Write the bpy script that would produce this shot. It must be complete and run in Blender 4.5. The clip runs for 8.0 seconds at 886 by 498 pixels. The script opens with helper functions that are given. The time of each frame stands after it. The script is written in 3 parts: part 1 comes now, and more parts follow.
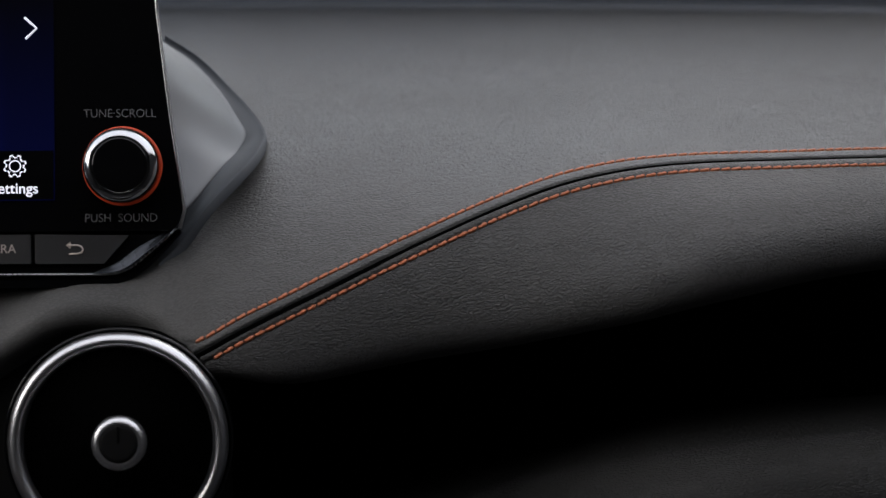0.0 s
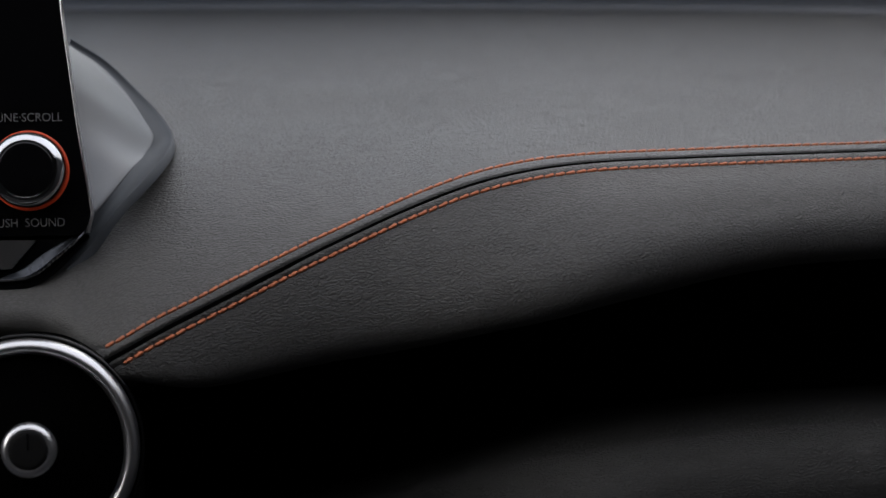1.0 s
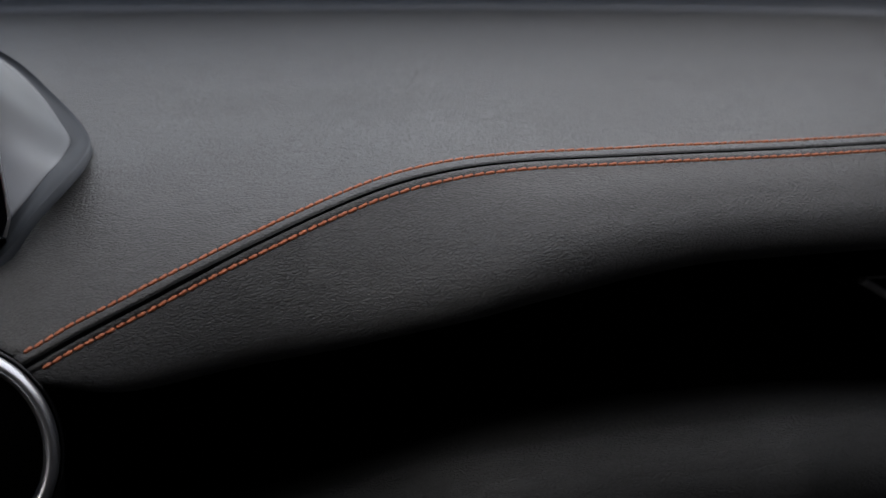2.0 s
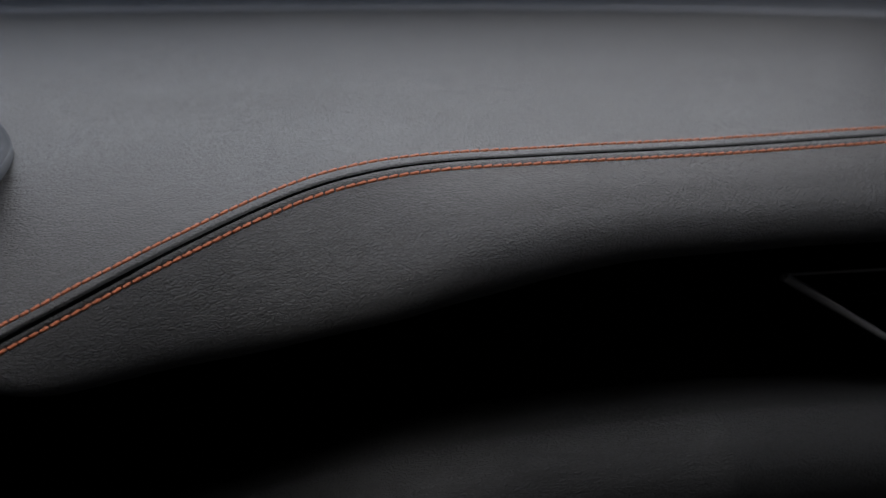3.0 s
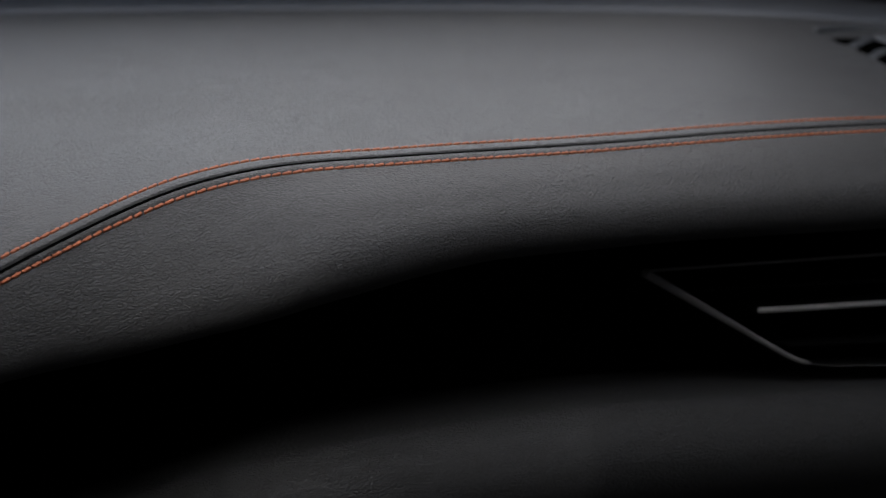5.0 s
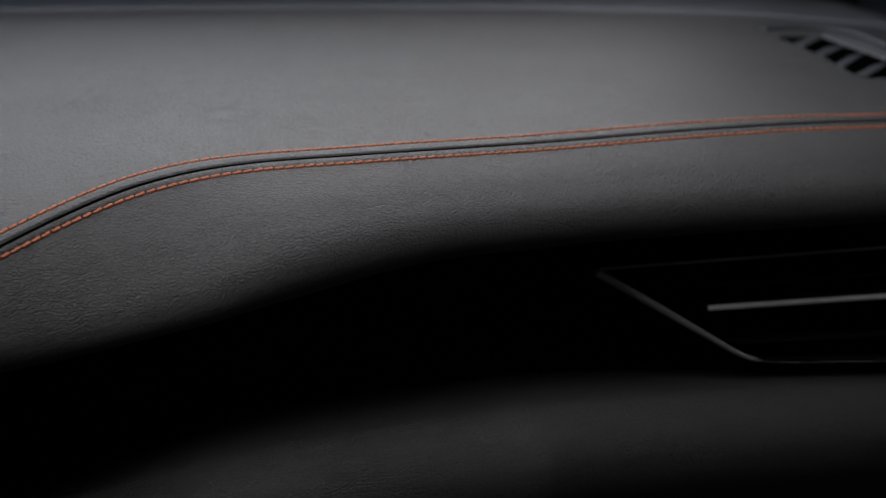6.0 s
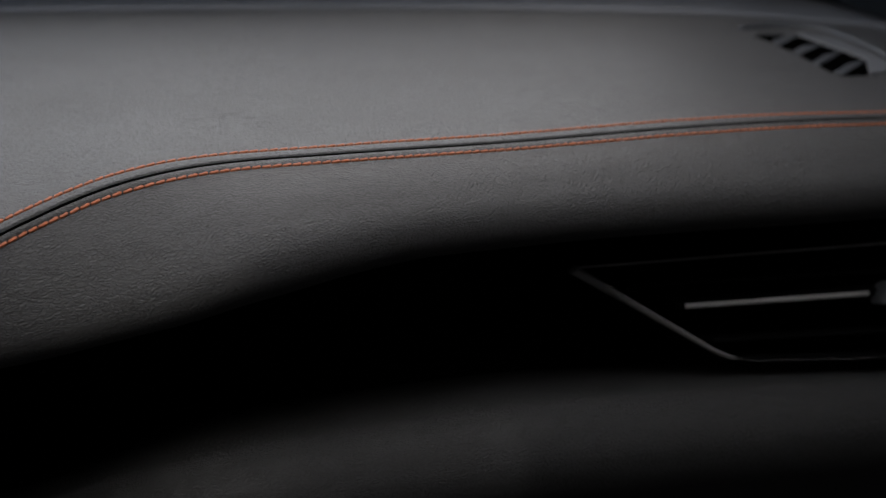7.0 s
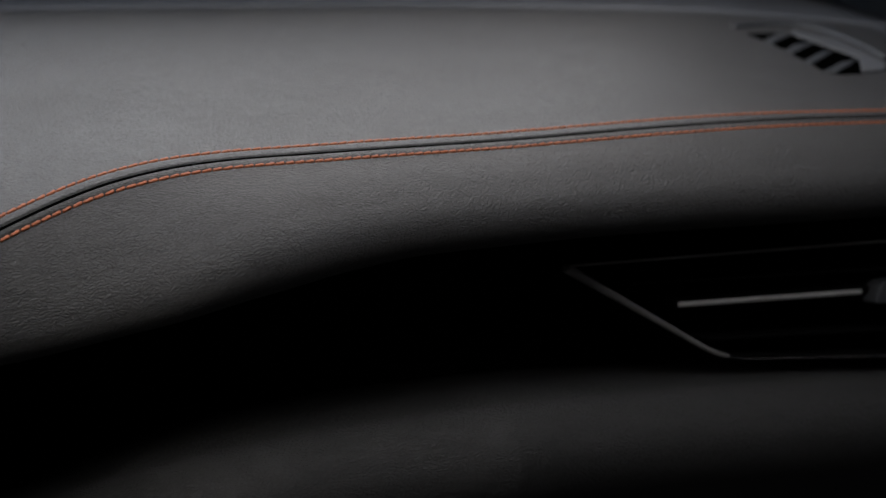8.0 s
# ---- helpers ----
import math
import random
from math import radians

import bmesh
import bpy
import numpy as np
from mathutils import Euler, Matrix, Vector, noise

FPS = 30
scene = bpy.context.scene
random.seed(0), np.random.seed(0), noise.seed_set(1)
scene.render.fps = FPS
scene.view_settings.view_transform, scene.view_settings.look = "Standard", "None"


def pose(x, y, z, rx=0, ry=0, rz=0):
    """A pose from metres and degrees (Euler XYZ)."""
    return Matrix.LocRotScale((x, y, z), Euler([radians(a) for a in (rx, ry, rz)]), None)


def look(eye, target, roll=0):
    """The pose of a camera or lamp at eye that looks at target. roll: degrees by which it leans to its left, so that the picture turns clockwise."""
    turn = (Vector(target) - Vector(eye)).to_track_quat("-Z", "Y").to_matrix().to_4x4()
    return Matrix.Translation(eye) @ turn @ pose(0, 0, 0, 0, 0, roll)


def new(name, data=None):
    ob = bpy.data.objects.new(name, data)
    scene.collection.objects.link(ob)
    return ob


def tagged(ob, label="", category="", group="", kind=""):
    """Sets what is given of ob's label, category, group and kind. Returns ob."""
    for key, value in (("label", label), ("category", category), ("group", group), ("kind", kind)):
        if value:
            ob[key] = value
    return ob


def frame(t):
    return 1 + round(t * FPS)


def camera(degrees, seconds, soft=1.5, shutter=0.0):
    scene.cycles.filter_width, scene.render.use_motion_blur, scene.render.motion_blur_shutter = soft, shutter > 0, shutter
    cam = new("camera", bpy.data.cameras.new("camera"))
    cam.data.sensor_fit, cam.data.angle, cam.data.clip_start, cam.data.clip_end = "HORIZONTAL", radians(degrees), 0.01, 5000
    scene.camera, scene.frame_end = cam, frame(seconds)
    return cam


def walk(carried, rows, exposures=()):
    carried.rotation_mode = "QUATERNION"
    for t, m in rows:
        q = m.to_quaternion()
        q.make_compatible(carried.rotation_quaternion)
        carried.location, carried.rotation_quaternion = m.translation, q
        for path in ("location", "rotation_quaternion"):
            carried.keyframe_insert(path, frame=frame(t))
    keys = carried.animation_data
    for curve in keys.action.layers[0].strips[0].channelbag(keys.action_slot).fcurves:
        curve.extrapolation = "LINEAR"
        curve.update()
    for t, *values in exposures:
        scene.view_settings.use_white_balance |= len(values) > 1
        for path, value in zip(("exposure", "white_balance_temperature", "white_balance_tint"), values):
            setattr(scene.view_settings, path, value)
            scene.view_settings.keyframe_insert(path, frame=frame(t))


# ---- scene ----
cam = camera(25.26, 8.0, soft=1.5)
cam.data.dof.use_dof = True
cam.data.dof.focus_distance = 0.86
cam.data.dof.aperture_fstop = 9.0

EYE = (0.0, 0.0, 1.2)
PATH = [
    (0.0, 77.500, -0.244, -3.946), (0.5, 77.537, -0.203, -5.421), (1.0, 77.533, -0.129, -6.629),
    (1.5, 77.559, -0.076, -7.851), (2.0, 77.562, -0.068, -9.010), (3.5, 77.579, -0.082, -12.289),
    (4.0, 77.579, -0.121, -13.305), (4.5, 77.587, -0.111, -14.305), (5.0, 77.592, -0.133, -15.272),
    (6.5, 77.556, -0.181, -17.156), (7.0, 77.543, -0.164, -17.394), (7.5, 77.518, -0.195, -17.538),
    (8.0, 77.497, -0.203, -17.596),
]
TINT = [(0.0, 0.0, 6550, 10), (3.5, 0.0, 6400, 10), (5.0, 0.0, 6450, 10), (6.5, 0.0, 6650, 10), (8.0, 0.0, 6720, 10)]
walk(cam, [(t, pose(*EYE, a, b, c)) for t, a, b, c in PATH], TINT)

# ---- light ----
world = bpy.data.worlds.new("sky")
scene.world = world
world.use_nodes = True
wn = world.node_tree
sky = wn.nodes.new("ShaderNodeTexSky")
sky.sky_type = 'NISHITA'
sky.sun_disc = False
sky.sun_elevation, sky.sun_rotation = radians(40), radians(20)
wn.nodes["Background"].inputs["Strength"].default_value = 0.10
wn.links.new(sky.outputs["Color"], wn.nodes["Background"].inputs["Color"])

# the windscreen's daylight: the slope of the glass from its base to its header
GLASS_BASE, GLASS_HEAD = Vector((-0.13, 1.60, 1.10)), Vector((-0.13, 0.10, 1.62))
lamp = bpy.data.lights.new("windscreen_daylight", "AREA")
lamp.shape, lamp.size, lamp.size_y = "RECTANGLE", 1.42, 1.40
lamp.energy, lamp.color = 8.1, (0.985, 0.97, 1.0)
mid = GLASS_BASE.lerp(GLASS_HEAD, 0.60)
slope = (GLASS_HEAD - GLASS_BASE).normalized()
down = Vector((1, 0, 0)).cross(slope).normalized()
if down.z > 0:
    down = -down
lamp_ob = new("windscreen_daylight", lamp)
lamp_ob.matrix_world = look(mid + down * 0.03, mid + down)

# the daylight of the open side: the driver's door window
door_light = bpy.data.lights.new("door_window_daylight", "AREA")
door_light.shape, door_light.size, door_light.size_y = "RECTANGLE", 0.8, 0.30
door_light.energy, door_light.color = 3.4, (1.0, 0.95, 0.90)
new("door_window_daylight", door_light).matrix_world = look((-1.07, 0.45, 1.39), (0, 0.75, 1.05))


# ---- materials ----
def material(name, color, rough=0.5, metal=0.0, **more):
    m = bpy.data.materials.new(name)
    m.use_nodes = True
    b = m.node_tree.nodes["Principled BSDF"]
    b.inputs["Base Color"].default_value = (*color, 1)
    b.inputs["Roughness"].default_value = rough
    b.inputs["Metallic"].default_value = metal
    for k, v in more.items():
        b.inputs[k.replace("_", " ")].default_value = v
    return m


def node(m, kind, links=(), **values):
    n = m.node_tree.nodes.new(kind)
    for k, v in values.items():
        n.inputs[k.replace("_", " ")].default_value = v
    for k, out in links:
        m.node_tree.links.new(out, n.inputs[k])
    return n


def scaled(m, color, value):
    """A colour times a value."""
    n = m.node_tree.nodes.new("ShaderNodeVectorMath")
    n.operation = "SCALE"
    n.inputs[0].default_value = color
    m.node_tree.links.new(value, n.inputs["Scale"])
    return n


def speckle(m, color, low, high, scale, rough_low, rough_high, bump=0.0):
    """Dust, wear and fine relief at two scales on a plain surface."""
    b = m.node_tree.nodes["Principled BSDF"]
    co = node(m, "ShaderNodeTexCoord").outputs["Object"]
    fine = node(m, "ShaderNodeTexNoise", [("Vector", co)], Scale=scale, Detail=4.0)
    broad = node(m, "ShaderNodeTexNoise", [("Vector", co)], Scale=scale / 25, Detail=3.0)
    mix = node(m, "ShaderNodeMath", [(0, fine.outputs["Fac"]), (1, broad.outputs["Fac"])])
    mix.operation = "ADD"
    tone = node(m, "ShaderNodeMapRange", [("Value", mix.outputs[0])], From_Min=0.6, From_Max=1.4, To_Min=low, To_Max=high)
    col = scaled(m, color, tone.outputs[0])
    m.node_tree.links.new(col.outputs[0], b.inputs["Base Color"])
    rough = node(m, "ShaderNodeMapRange", [("Value", mix.outputs[0])], From_Min=0.6, From_Max=1.4, To_Min=rough_low, To_Max=rough_high)
    m.node_tree.links.new(rough.outputs[0], b.inputs["Roughness"])
    if bump:
        bn = node(m, "ShaderNodeBump", [("Height", fine.outputs["Fac"])], Strength=bump, Distance=0.0004)
        m.node_tree.links.new(bn.outputs[0], b.inputs["Normal"])
    return m


def leather(name, color, depth):
    """Grained artificial leather: fine creases one to three millimetres apart, drawn out along the dashboard."""
    m = material(name, color, 0.45, Specular_IOR_Level=0.18)
    b = m.node_tree.nodes["Principled BSDF"]
    co = node(m, "ShaderNodeTexCoord").outputs["Object"]
    warp = node(m, "ShaderNodeTexNoise", [("Vector", co)], Scale=260.0, Detail=3.0)
    shift = node(m, "ShaderNodeVectorMath", [(0, warp.outputs["Color"])])
    shift.operation = "MULTIPLY_ADD"
    shift.inputs[1].default_value = (0.0034, 0.0026, 0.0026)
    m.node_tree.links.new(co, shift.inputs[2])
    lean = node(m, "ShaderNodeMapping", [("Vector", shift.outputs[0])])
    lean.inputs["Rotation"].default_value = (0, radians(8), 0)
    flat = node(m, "ShaderNodeMapping", [("Vector", lean.outputs[0])])
    flat.inputs["Scale"].default_value = (0.33, 0.8, 1.0)
    cells = node(m, "ShaderNodeTexVoronoi", [("Vector", flat.outputs[0])], Scale=940.0)
    cells.feature = "DISTANCE_TO_EDGE"
    crease = node(m, "ShaderNodeMapRange", [("Value", cells.outputs["Distance"])], From_Min=0.0, From_Max=0.26)
    crease.interpolation_type = "SMOOTHSTEP"
    # creases come and go
    come = node(m, "ShaderNodeTexNoise", [("Vector", flat.outputs[0])], Scale=260.0, Detail=2.0)
    presence = node(m, "ShaderNodeMapRange", [("Value", come.outputs["Fac"])], From_Min=0.36, From_Max=0.62, To_Min=0.6, To_Max=1.0)
    cut_in = node(m, "ShaderNodeMath", [(0, crease.outputs[0]), (1, presence.outputs[0])])
    cut_in.operation = "MULTIPLY"
    fill = node(m, "ShaderNodeMath", [(0, cut_in.outputs[0]), (1, presence.outputs[0])])
    fill.operation = "SUBTRACT"
    pores = node(m, "ShaderNodeTexNoise", [("Vector", flat.outputs[0])], Scale=1100.0, Detail=3.0, Roughness=0.6)
    swell = node(m, "ShaderNodeMath", [(0, pores.outputs["Fac"]), (2, fill.outputs[0])])
    swell.operation = "MULTIPLY_ADD"
    swell.inputs[1].default_value = 0.55
    bn = node(m, "ShaderNodeBump", [("Height", swell.outputs[0])], Strength=1.0, Distance=depth)
    # the covering is stretched smooth over the hood of the centre vent
    along = node(m, "ShaderNodeSeparateXYZ", [("Vector", co)])
    stretch = node(m, "ShaderNodeMapRange", [("Value", along.outputs["X"])], From_Min=-0.075, From_Max=-0.025, To_Min=0.22, To_Max=1.0)
    m.node_tree.links.new(stretch.outputs[0], bn.inputs["Strength"])
    m.node_tree.links.new(bn.outputs[0], b.inputs["Normal"])
    broad = node(m, "ShaderNodeTexNoise", [("Vector", co)], Scale=9.0, Detail=4.0)
    gloss = node(m, "ShaderNodeMapRange", [("Value", broad.outputs["Fac"])], From_Min=0.3, From_Max=0.7, To_Min=0.42, To_Max=0.48)
    m.node_tree.links.new(gloss.outputs[0], b.inputs["Roughness"])
    tone = node(m, "ShaderNodeMapRange", [("Value", fill.outputs[0])], From_Min=-0.9, From_Max=0.0, To_Min=0.8, To_Max=1.04)
    col = scaled(m, color, tone.outputs[0])
    m.node_tree.links.new(col.outputs[0], b.inputs["Base Color"])
    return m


LEATHER = leather("black_leather", (0.069, 0.0685, 0.0675), 0.00040)
THREAD = speckle(material("orange_thread", (0.5, 0.15, 0.06), 0.7), (0.47, 0.140, 0.060), 0.6, 1.3, 2500, 0.32, 0.42)
twist = node(THREAD, "ShaderNodeTexWave", [("Vector", node(THREAD, "ShaderNodeTexCoord").outputs["Object"])], Scale=270.0, Distortion=0.6)
twist.wave_type, twist.bands_direction = "BANDS", "DIAGONAL"
strand = node(THREAD, "ShaderNodeBump", [("Height", twist.outputs["Fac"])], Strength=0.9, Distance=0.00025)
THREAD.node_tree.links.new(strand.outputs[0], THREAD.node_tree.nodes["Principled BSDF"].inputs["Normal"])
SATIN = speckle(material("satin_silver", (0.3, 0.3, 0.32), 0.4, 0.4), (0.09, 0.094, 0.101), 0.92, 1.06, 900, 0.40, 0.48, 0.05)
METAL = speckle(material("brushed_metal", (0.6, 0.6, 0.6), 0.3, 1.0), (0.58, 0.58, 0.59), 0.95, 1.03, 300, 0.27, 0.33, 0.0)
CHROME = speckle(material("chrome", (0.8, 0.8, 0.8), 0.1, 1.0), (0.60, 0.61, 0.63), 0.92, 1.05, 800, 0.06, 0.16)
SMOKE = speckle(material("smoky_gloss", (0.05, 0.055, 0.065), 0.2, 0.6), (0.045, 0.05, 0.06), 0.7, 1.3, 160, 0.18, 0.4)
DARK_CHROME = speckle(material("dark_chrome", (0.3, 0.3, 0.3), 0.3, 1.0), (0.45, 0.45, 0.46), 0.85, 1.1, 900, 0.22, 0.36)
GLOSS = speckle(material("piano_black", (0.002, 0.002, 0.002), 0.08, Specular_IOR_Level=0.3), (0.002, 0.002, 0.0023), 0.8, 1.3, 600, 0.05, 0.13)
MATT = speckle(material("matt_black_plastic", (0.012, 0.012, 0.013), 0.55), (0.012, 0.012, 0.013), 0.7, 1.2, 1200, 0.5, 0.65, 0.3)
# black plastic darkened further: shade of recess and ducts put into its colour
BLACK = speckle(material("black_plastic_and_shade", (0.004, 0.004, 0.004), 0.8, Specular_IOR_Level=0.12), (0.0035, 0.0035, 0.0036), 0.7, 1.2, 1200, 0.75, 0.9)
# near-zero black: shade inside openings and the seam put into colour
SHADE_BLACK = speckle(material("inner_shade_black", (0.001, 0.001, 0.001), 1.0, Specular_IOR_Level=0.0), (0.001, 0.001, 0.001), 0.8, 1.2, 900, 0.9, 1.0)
SOFT = speckle(material("grey_soft_plastic", (0.06, 0.065, 0.07), 0.5), (0.045, 0.048, 0.053), 0.8, 1.15, 1200, 0.42, 0.55, 0.3)
# shade of the hollow beside the pod, put into a darker grey
HOLLOW_SHADE = speckle(material("pod_hollow_shade", (0.03, 0.033, 0.037), 0.7, Specular_IOR_Level=0.3), (0.050, 0.056, 0.064), 0.95, 1.05, 900, 0.7, 0.8)
FRAME = speckle(material("grey_metallic_paint", (0.3, 0.3, 0.3), 0.4, 0.3), (0.36, 0.352, 0.345), 0.9, 1.08, 600, 0.35, 0.48)
SILVER = speckle(material("silver_paint", (0.7, 0.69, 0.67), 0.4, 0.2), (0.72, 0.71, 0.69), 0.93, 1.04, 600, 0.35, 0.45)
PALE = speckle(material("grey_ledge_plastic", (0.11, 0.113, 0.12), 0.5), (0.11, 0.113, 0.12), 0.85, 1.1, 900, 0.45, 0.6, 0.2)
BUTTON = speckle(material("charcoal_button", (0.03, 0.03, 0.03), 0.45), (0.017, 0.017, 0.018), 0.85, 1.1, 1200, 0.4, 0.5, 0.15)
LINING = speckle(material("dark_lining", (0.03, 0.03, 0.03), 0.9), (0.03, 0.03, 0.032), 0.7, 1.2, 300, 0.85, 0.95)
ORANGE = material("orange_ring_paint", (0.50, 0.055, 0.02), 0.35, Emission_Color=(1.0, 0.12, 0.04, 1), Emission_Strength=0.03)
PRINT = material("grey_print", (0.065, 0.065, 0.068), 0.5)
LIT = material("lit_icon", (0.8, 0.8, 0.85), 0.5, Emission_Color=(0.82, 0.84, 1.0, 1), Emission_Strength=0.62)
LEGEND = material("button_legend", (0.42, 0.36, 0.33), 0.5)

DISPLAY = material("lit_display", (0.002, 0.002, 0.003), 0.12, Emission_Strength=1.0)
co = node(DISPLAY, "ShaderNodeTexCoord").outputs["Object"]
sep = node(DISPLAY, "ShaderNodeSeparateXYZ", [("Vector", co)])
up = node(DISPLAY, "ShaderNodeMapRange", [("Value", sep.outputs["Z"])], From_Min=0.115, From_Max=0.030, To_Min=0.0, To_Max=1.0)
side = node(DISPLAY, "ShaderNodeMapRange", [("Value", sep.outputs["X"])], From_Min=-0.048, From_Max=-0.075, To_Min=0.25, To_Max=1.0)
glow = node(DISPLAY, "ShaderNodeMath", [(0, up.outputs[0]), (1, side.outputs[0])])
glow.operation = "MULTIPLY"
ramp = scaled(DISPLAY, (0.0025, 0.0060, 0.085), glow.outputs[0])
DISPLAY.node_tree.links.new(ramp.outputs[0], DISPLAY.node_tree.nodes["Principled BSDF"].inputs["Emission Color"])

PANE = material("windscreen_glass", (0.9, 0.95, 0.95), 0.0, Transmission_Weight=1.0, IOR=1.45)


# ---- building helpers ----
def thing(name, at=(0, 0, 0), label="", category="", group="", kind=""):
    e = new(name)
    e.matrix_world = Matrix.Translation(at)
    e.empty_display_size = 0.02
    return tagged(e, label, category, group, kind)


def part(name, bm, mat, parent, label="", smooth=True, m=None):
    me = bpy.data.meshes.new(name)
    bmesh.ops.recalc_face_normals(bm, faces=bm.faces)
    bm.to_mesh(me)
    bm.free()
    return part_of(name, me, mat, parent, label, smooth, m)


def part_of(name, me, mat, parent, label="", smooth=True, m=None):
    if mat and not me.materials:
        me.materials.append(mat)
    if smooth:
        for f in me.polygons:
            f.use_smooth = True
    ob = new(name, me)
    ob.parent = parent
    if m is not None:
        ob.matrix_basis = m
    if label:
        tagged(ob, label)
    return ob


def curve_of(knots):
    """Smooth y(x), z(x) through rows of (x, y, z)."""
    k = np.array(knots, float)
    x = k[:, 0]
    d = np.diff(k[:, 1:], axis=0) / np.diff(x)[:, None]
    s = np.vstack([d[:1], (d[:-1] + d[1:]) / 2, d[-1:]])

    def at(q):
        q = np.clip(np.asarray(q, float), x[0], x[-1])
        i = np.clip(np.searchsorted(x, q) - 1, 0, len(x) - 2)
        h = (x[i + 1] - x[i])[:, None]
        u = ((q - x[i])[:, None]) / h
        return ((2 * u**3 - 3 * u**2 + 1) * k[i, 1:] + (u**3 - 2 * u**2 + u) * h * s[i]
                + (-2 * u**3 + 3 * u**2) * k[i + 1, 1:] + (u**3 - u**2) * h * s[i + 1])
    return at


def spline(points, n):
    """n points at even steps along a smooth line through the points."""
    p = [Vector(q) for q in points]
    p = [2 * p[0] - p[1], *p, 2 * p[-1] - p[-2]]
    out = []
    for i in range(1, len(p) - 2):
        a, b, c, d = p[i - 1:i + 3]
        for j in range(24):
            t = j / 24
            out.append(0.5 * (2 * b + (c - a) * t + (2 * a - 5 * b + 4 * c - d) * t**2 + (3 * b - a - 3 * c + d) * t**3))
    out.append(p[-2])
    q = np.array([v[:] for v in out])
    s = np.r_[0, np.cumsum(np.linalg.norm(np.diff(q, axis=0), axis=1))]
    steps = np.linspace(0, s[-1], n) if np.isscalar(n) else np.asarray(n)
    return np.stack([np.interp(steps, s, q[:, i]) for i in range(q.shape[1])], 1)


def sheet(grid, thick=0.0, inward=(0, 0, -1)):
    """A bmesh from a grid of points, with a back at a given thickness."""
    g = np.asarray(grid)
    n, k = g.shape[:2]
    bm = bmesh.new()
    vs = [[bm.verts.new(g[i, j]) for j in range(k)] for i in range(n)]
    for i in range(n - 1):
        for j in range(k - 1):
            bm.faces.new((vs[i][j], vs[i + 1][j], vs[i + 1][j + 1], vs[i][j + 1]))
    if thick:
        off = np.array(inward) * thick
        rim = [(i, 0) for i in range(n)] + [(n - 1, j) for j in range(1, k)] + [(i, k - 1) for i in range(n - 2, -1, -1)] + [(0, j) for j in range(k - 2, 0, -1)]
        back = [bm.verts.new(g[i, j] + off) for i, j in rim]
        for a in range(len(rim)):
            b = (a + 1) % len(rim)
            (i, j), (p, q) = rim[a], rim[b]
            bm.faces.new((vs[i][j], vs[p][q], back[b], back[a]))
    return bm


def turned(profile, n=64):
    """A body of revolution about the y axis from rows of (radius, y)."""
    bm = bmesh.new()
    rings = []
    for r, y in profile:
        rings.append([bm.verts.new((r * math.cos(2 * math.pi * i / n), y, r * math.sin(2 * math.pi * i / n))) for i in range(n)])
    for a, b in zip(rings, rings[1:]):
        for i in range(n):
            bm.faces.new((a[i], a[(i + 1) % n], b[(i + 1) % n], b[i]))
    return bm


def capped(bm, first=True, last=True):
    loops = [e for e in bm.edges if e.is_boundary]
    bmesh.ops.holes_fill(bm, edges=loops)
    return bm


def slab(outline, front, back, bevel=0.0, segments=2):
    """A plate whose outline of (x, z) stands from y = front to y = back, with rounded edges."""
    bm = bmesh.new()
    f = bm.faces.new([bm.verts.new((x, front, z)) for x, z in outline])
    ext = bmesh.ops.extrude_face_region(bm, geom=[f])
    for v in ext["geom"]:
        if isinstance(v, bmesh.types.BMVert):
            v.co.y = back
    if bevel:
        bmesh.ops.bevel(bm, geom=list(bm.edges), offset=bevel, segments=segments, profile=0.5, affect="EDGES", clamp_overlap=True)
    return bm


def round_corners(points, radii, n=6):
    out = []
    k = len(points)
    for i in range(k):
        a, b, c = (Vector(points[(i + d) % k]) for d in (-1, 0, 1))
        r = radii[i] if not np.isscalar(radii) else radii
        if r <= 0:
            out.append(b[:])
            continue
        p, q = b + (a - b).normalized() * r, b + (c - b).normalized() * r
        for j in range(n + 1):
            t = j / n
            out.append(((1 - t)**2 * p + 2 * t * (1 - t) * b + t**2 * q)[:])
    return out


def tube(points, radius, n=8, closed=False, flat=1.0, radii=None):
    """A round bar along a line of points."""
    p = [Vector(q) for q in points]
    bm = bmesh.new()
    rings = []
    k = len(p)
    for i in range(k):
        a = p[(i - 1) % k] if closed or i else p[0]
        b = p[(i + 1) % k] if closed or i < k - 1 else p[-1]
        t = (b - a).normalized()
        u = t.cross(Vector((0, 1, 0)))
        u = u.normalized() if u.length > 1e-6 else Vector((1, 0, 0))
        w = t.cross(u).normalized()
        r = radii[i] if radii is not None else radius
        rings.append([bm.verts.new(p[i] + r * (u * math.cos(2 * math.pi * j / n) + w * flat * math.sin(2 * math.pi * j / n))) for j in range(n)])
    for i in range(k if closed else k - 1):
        a, b = rings[i], rings[(i + 1) % k]
        for j in range(n):
            bm.faces.new((a[j], a[(j + 1) % n], b[(j + 1) % n], b[j]))
    if not closed:
        bm.faces.new(rings[0])
        bm.faces.new(rings[-1])
    return bm


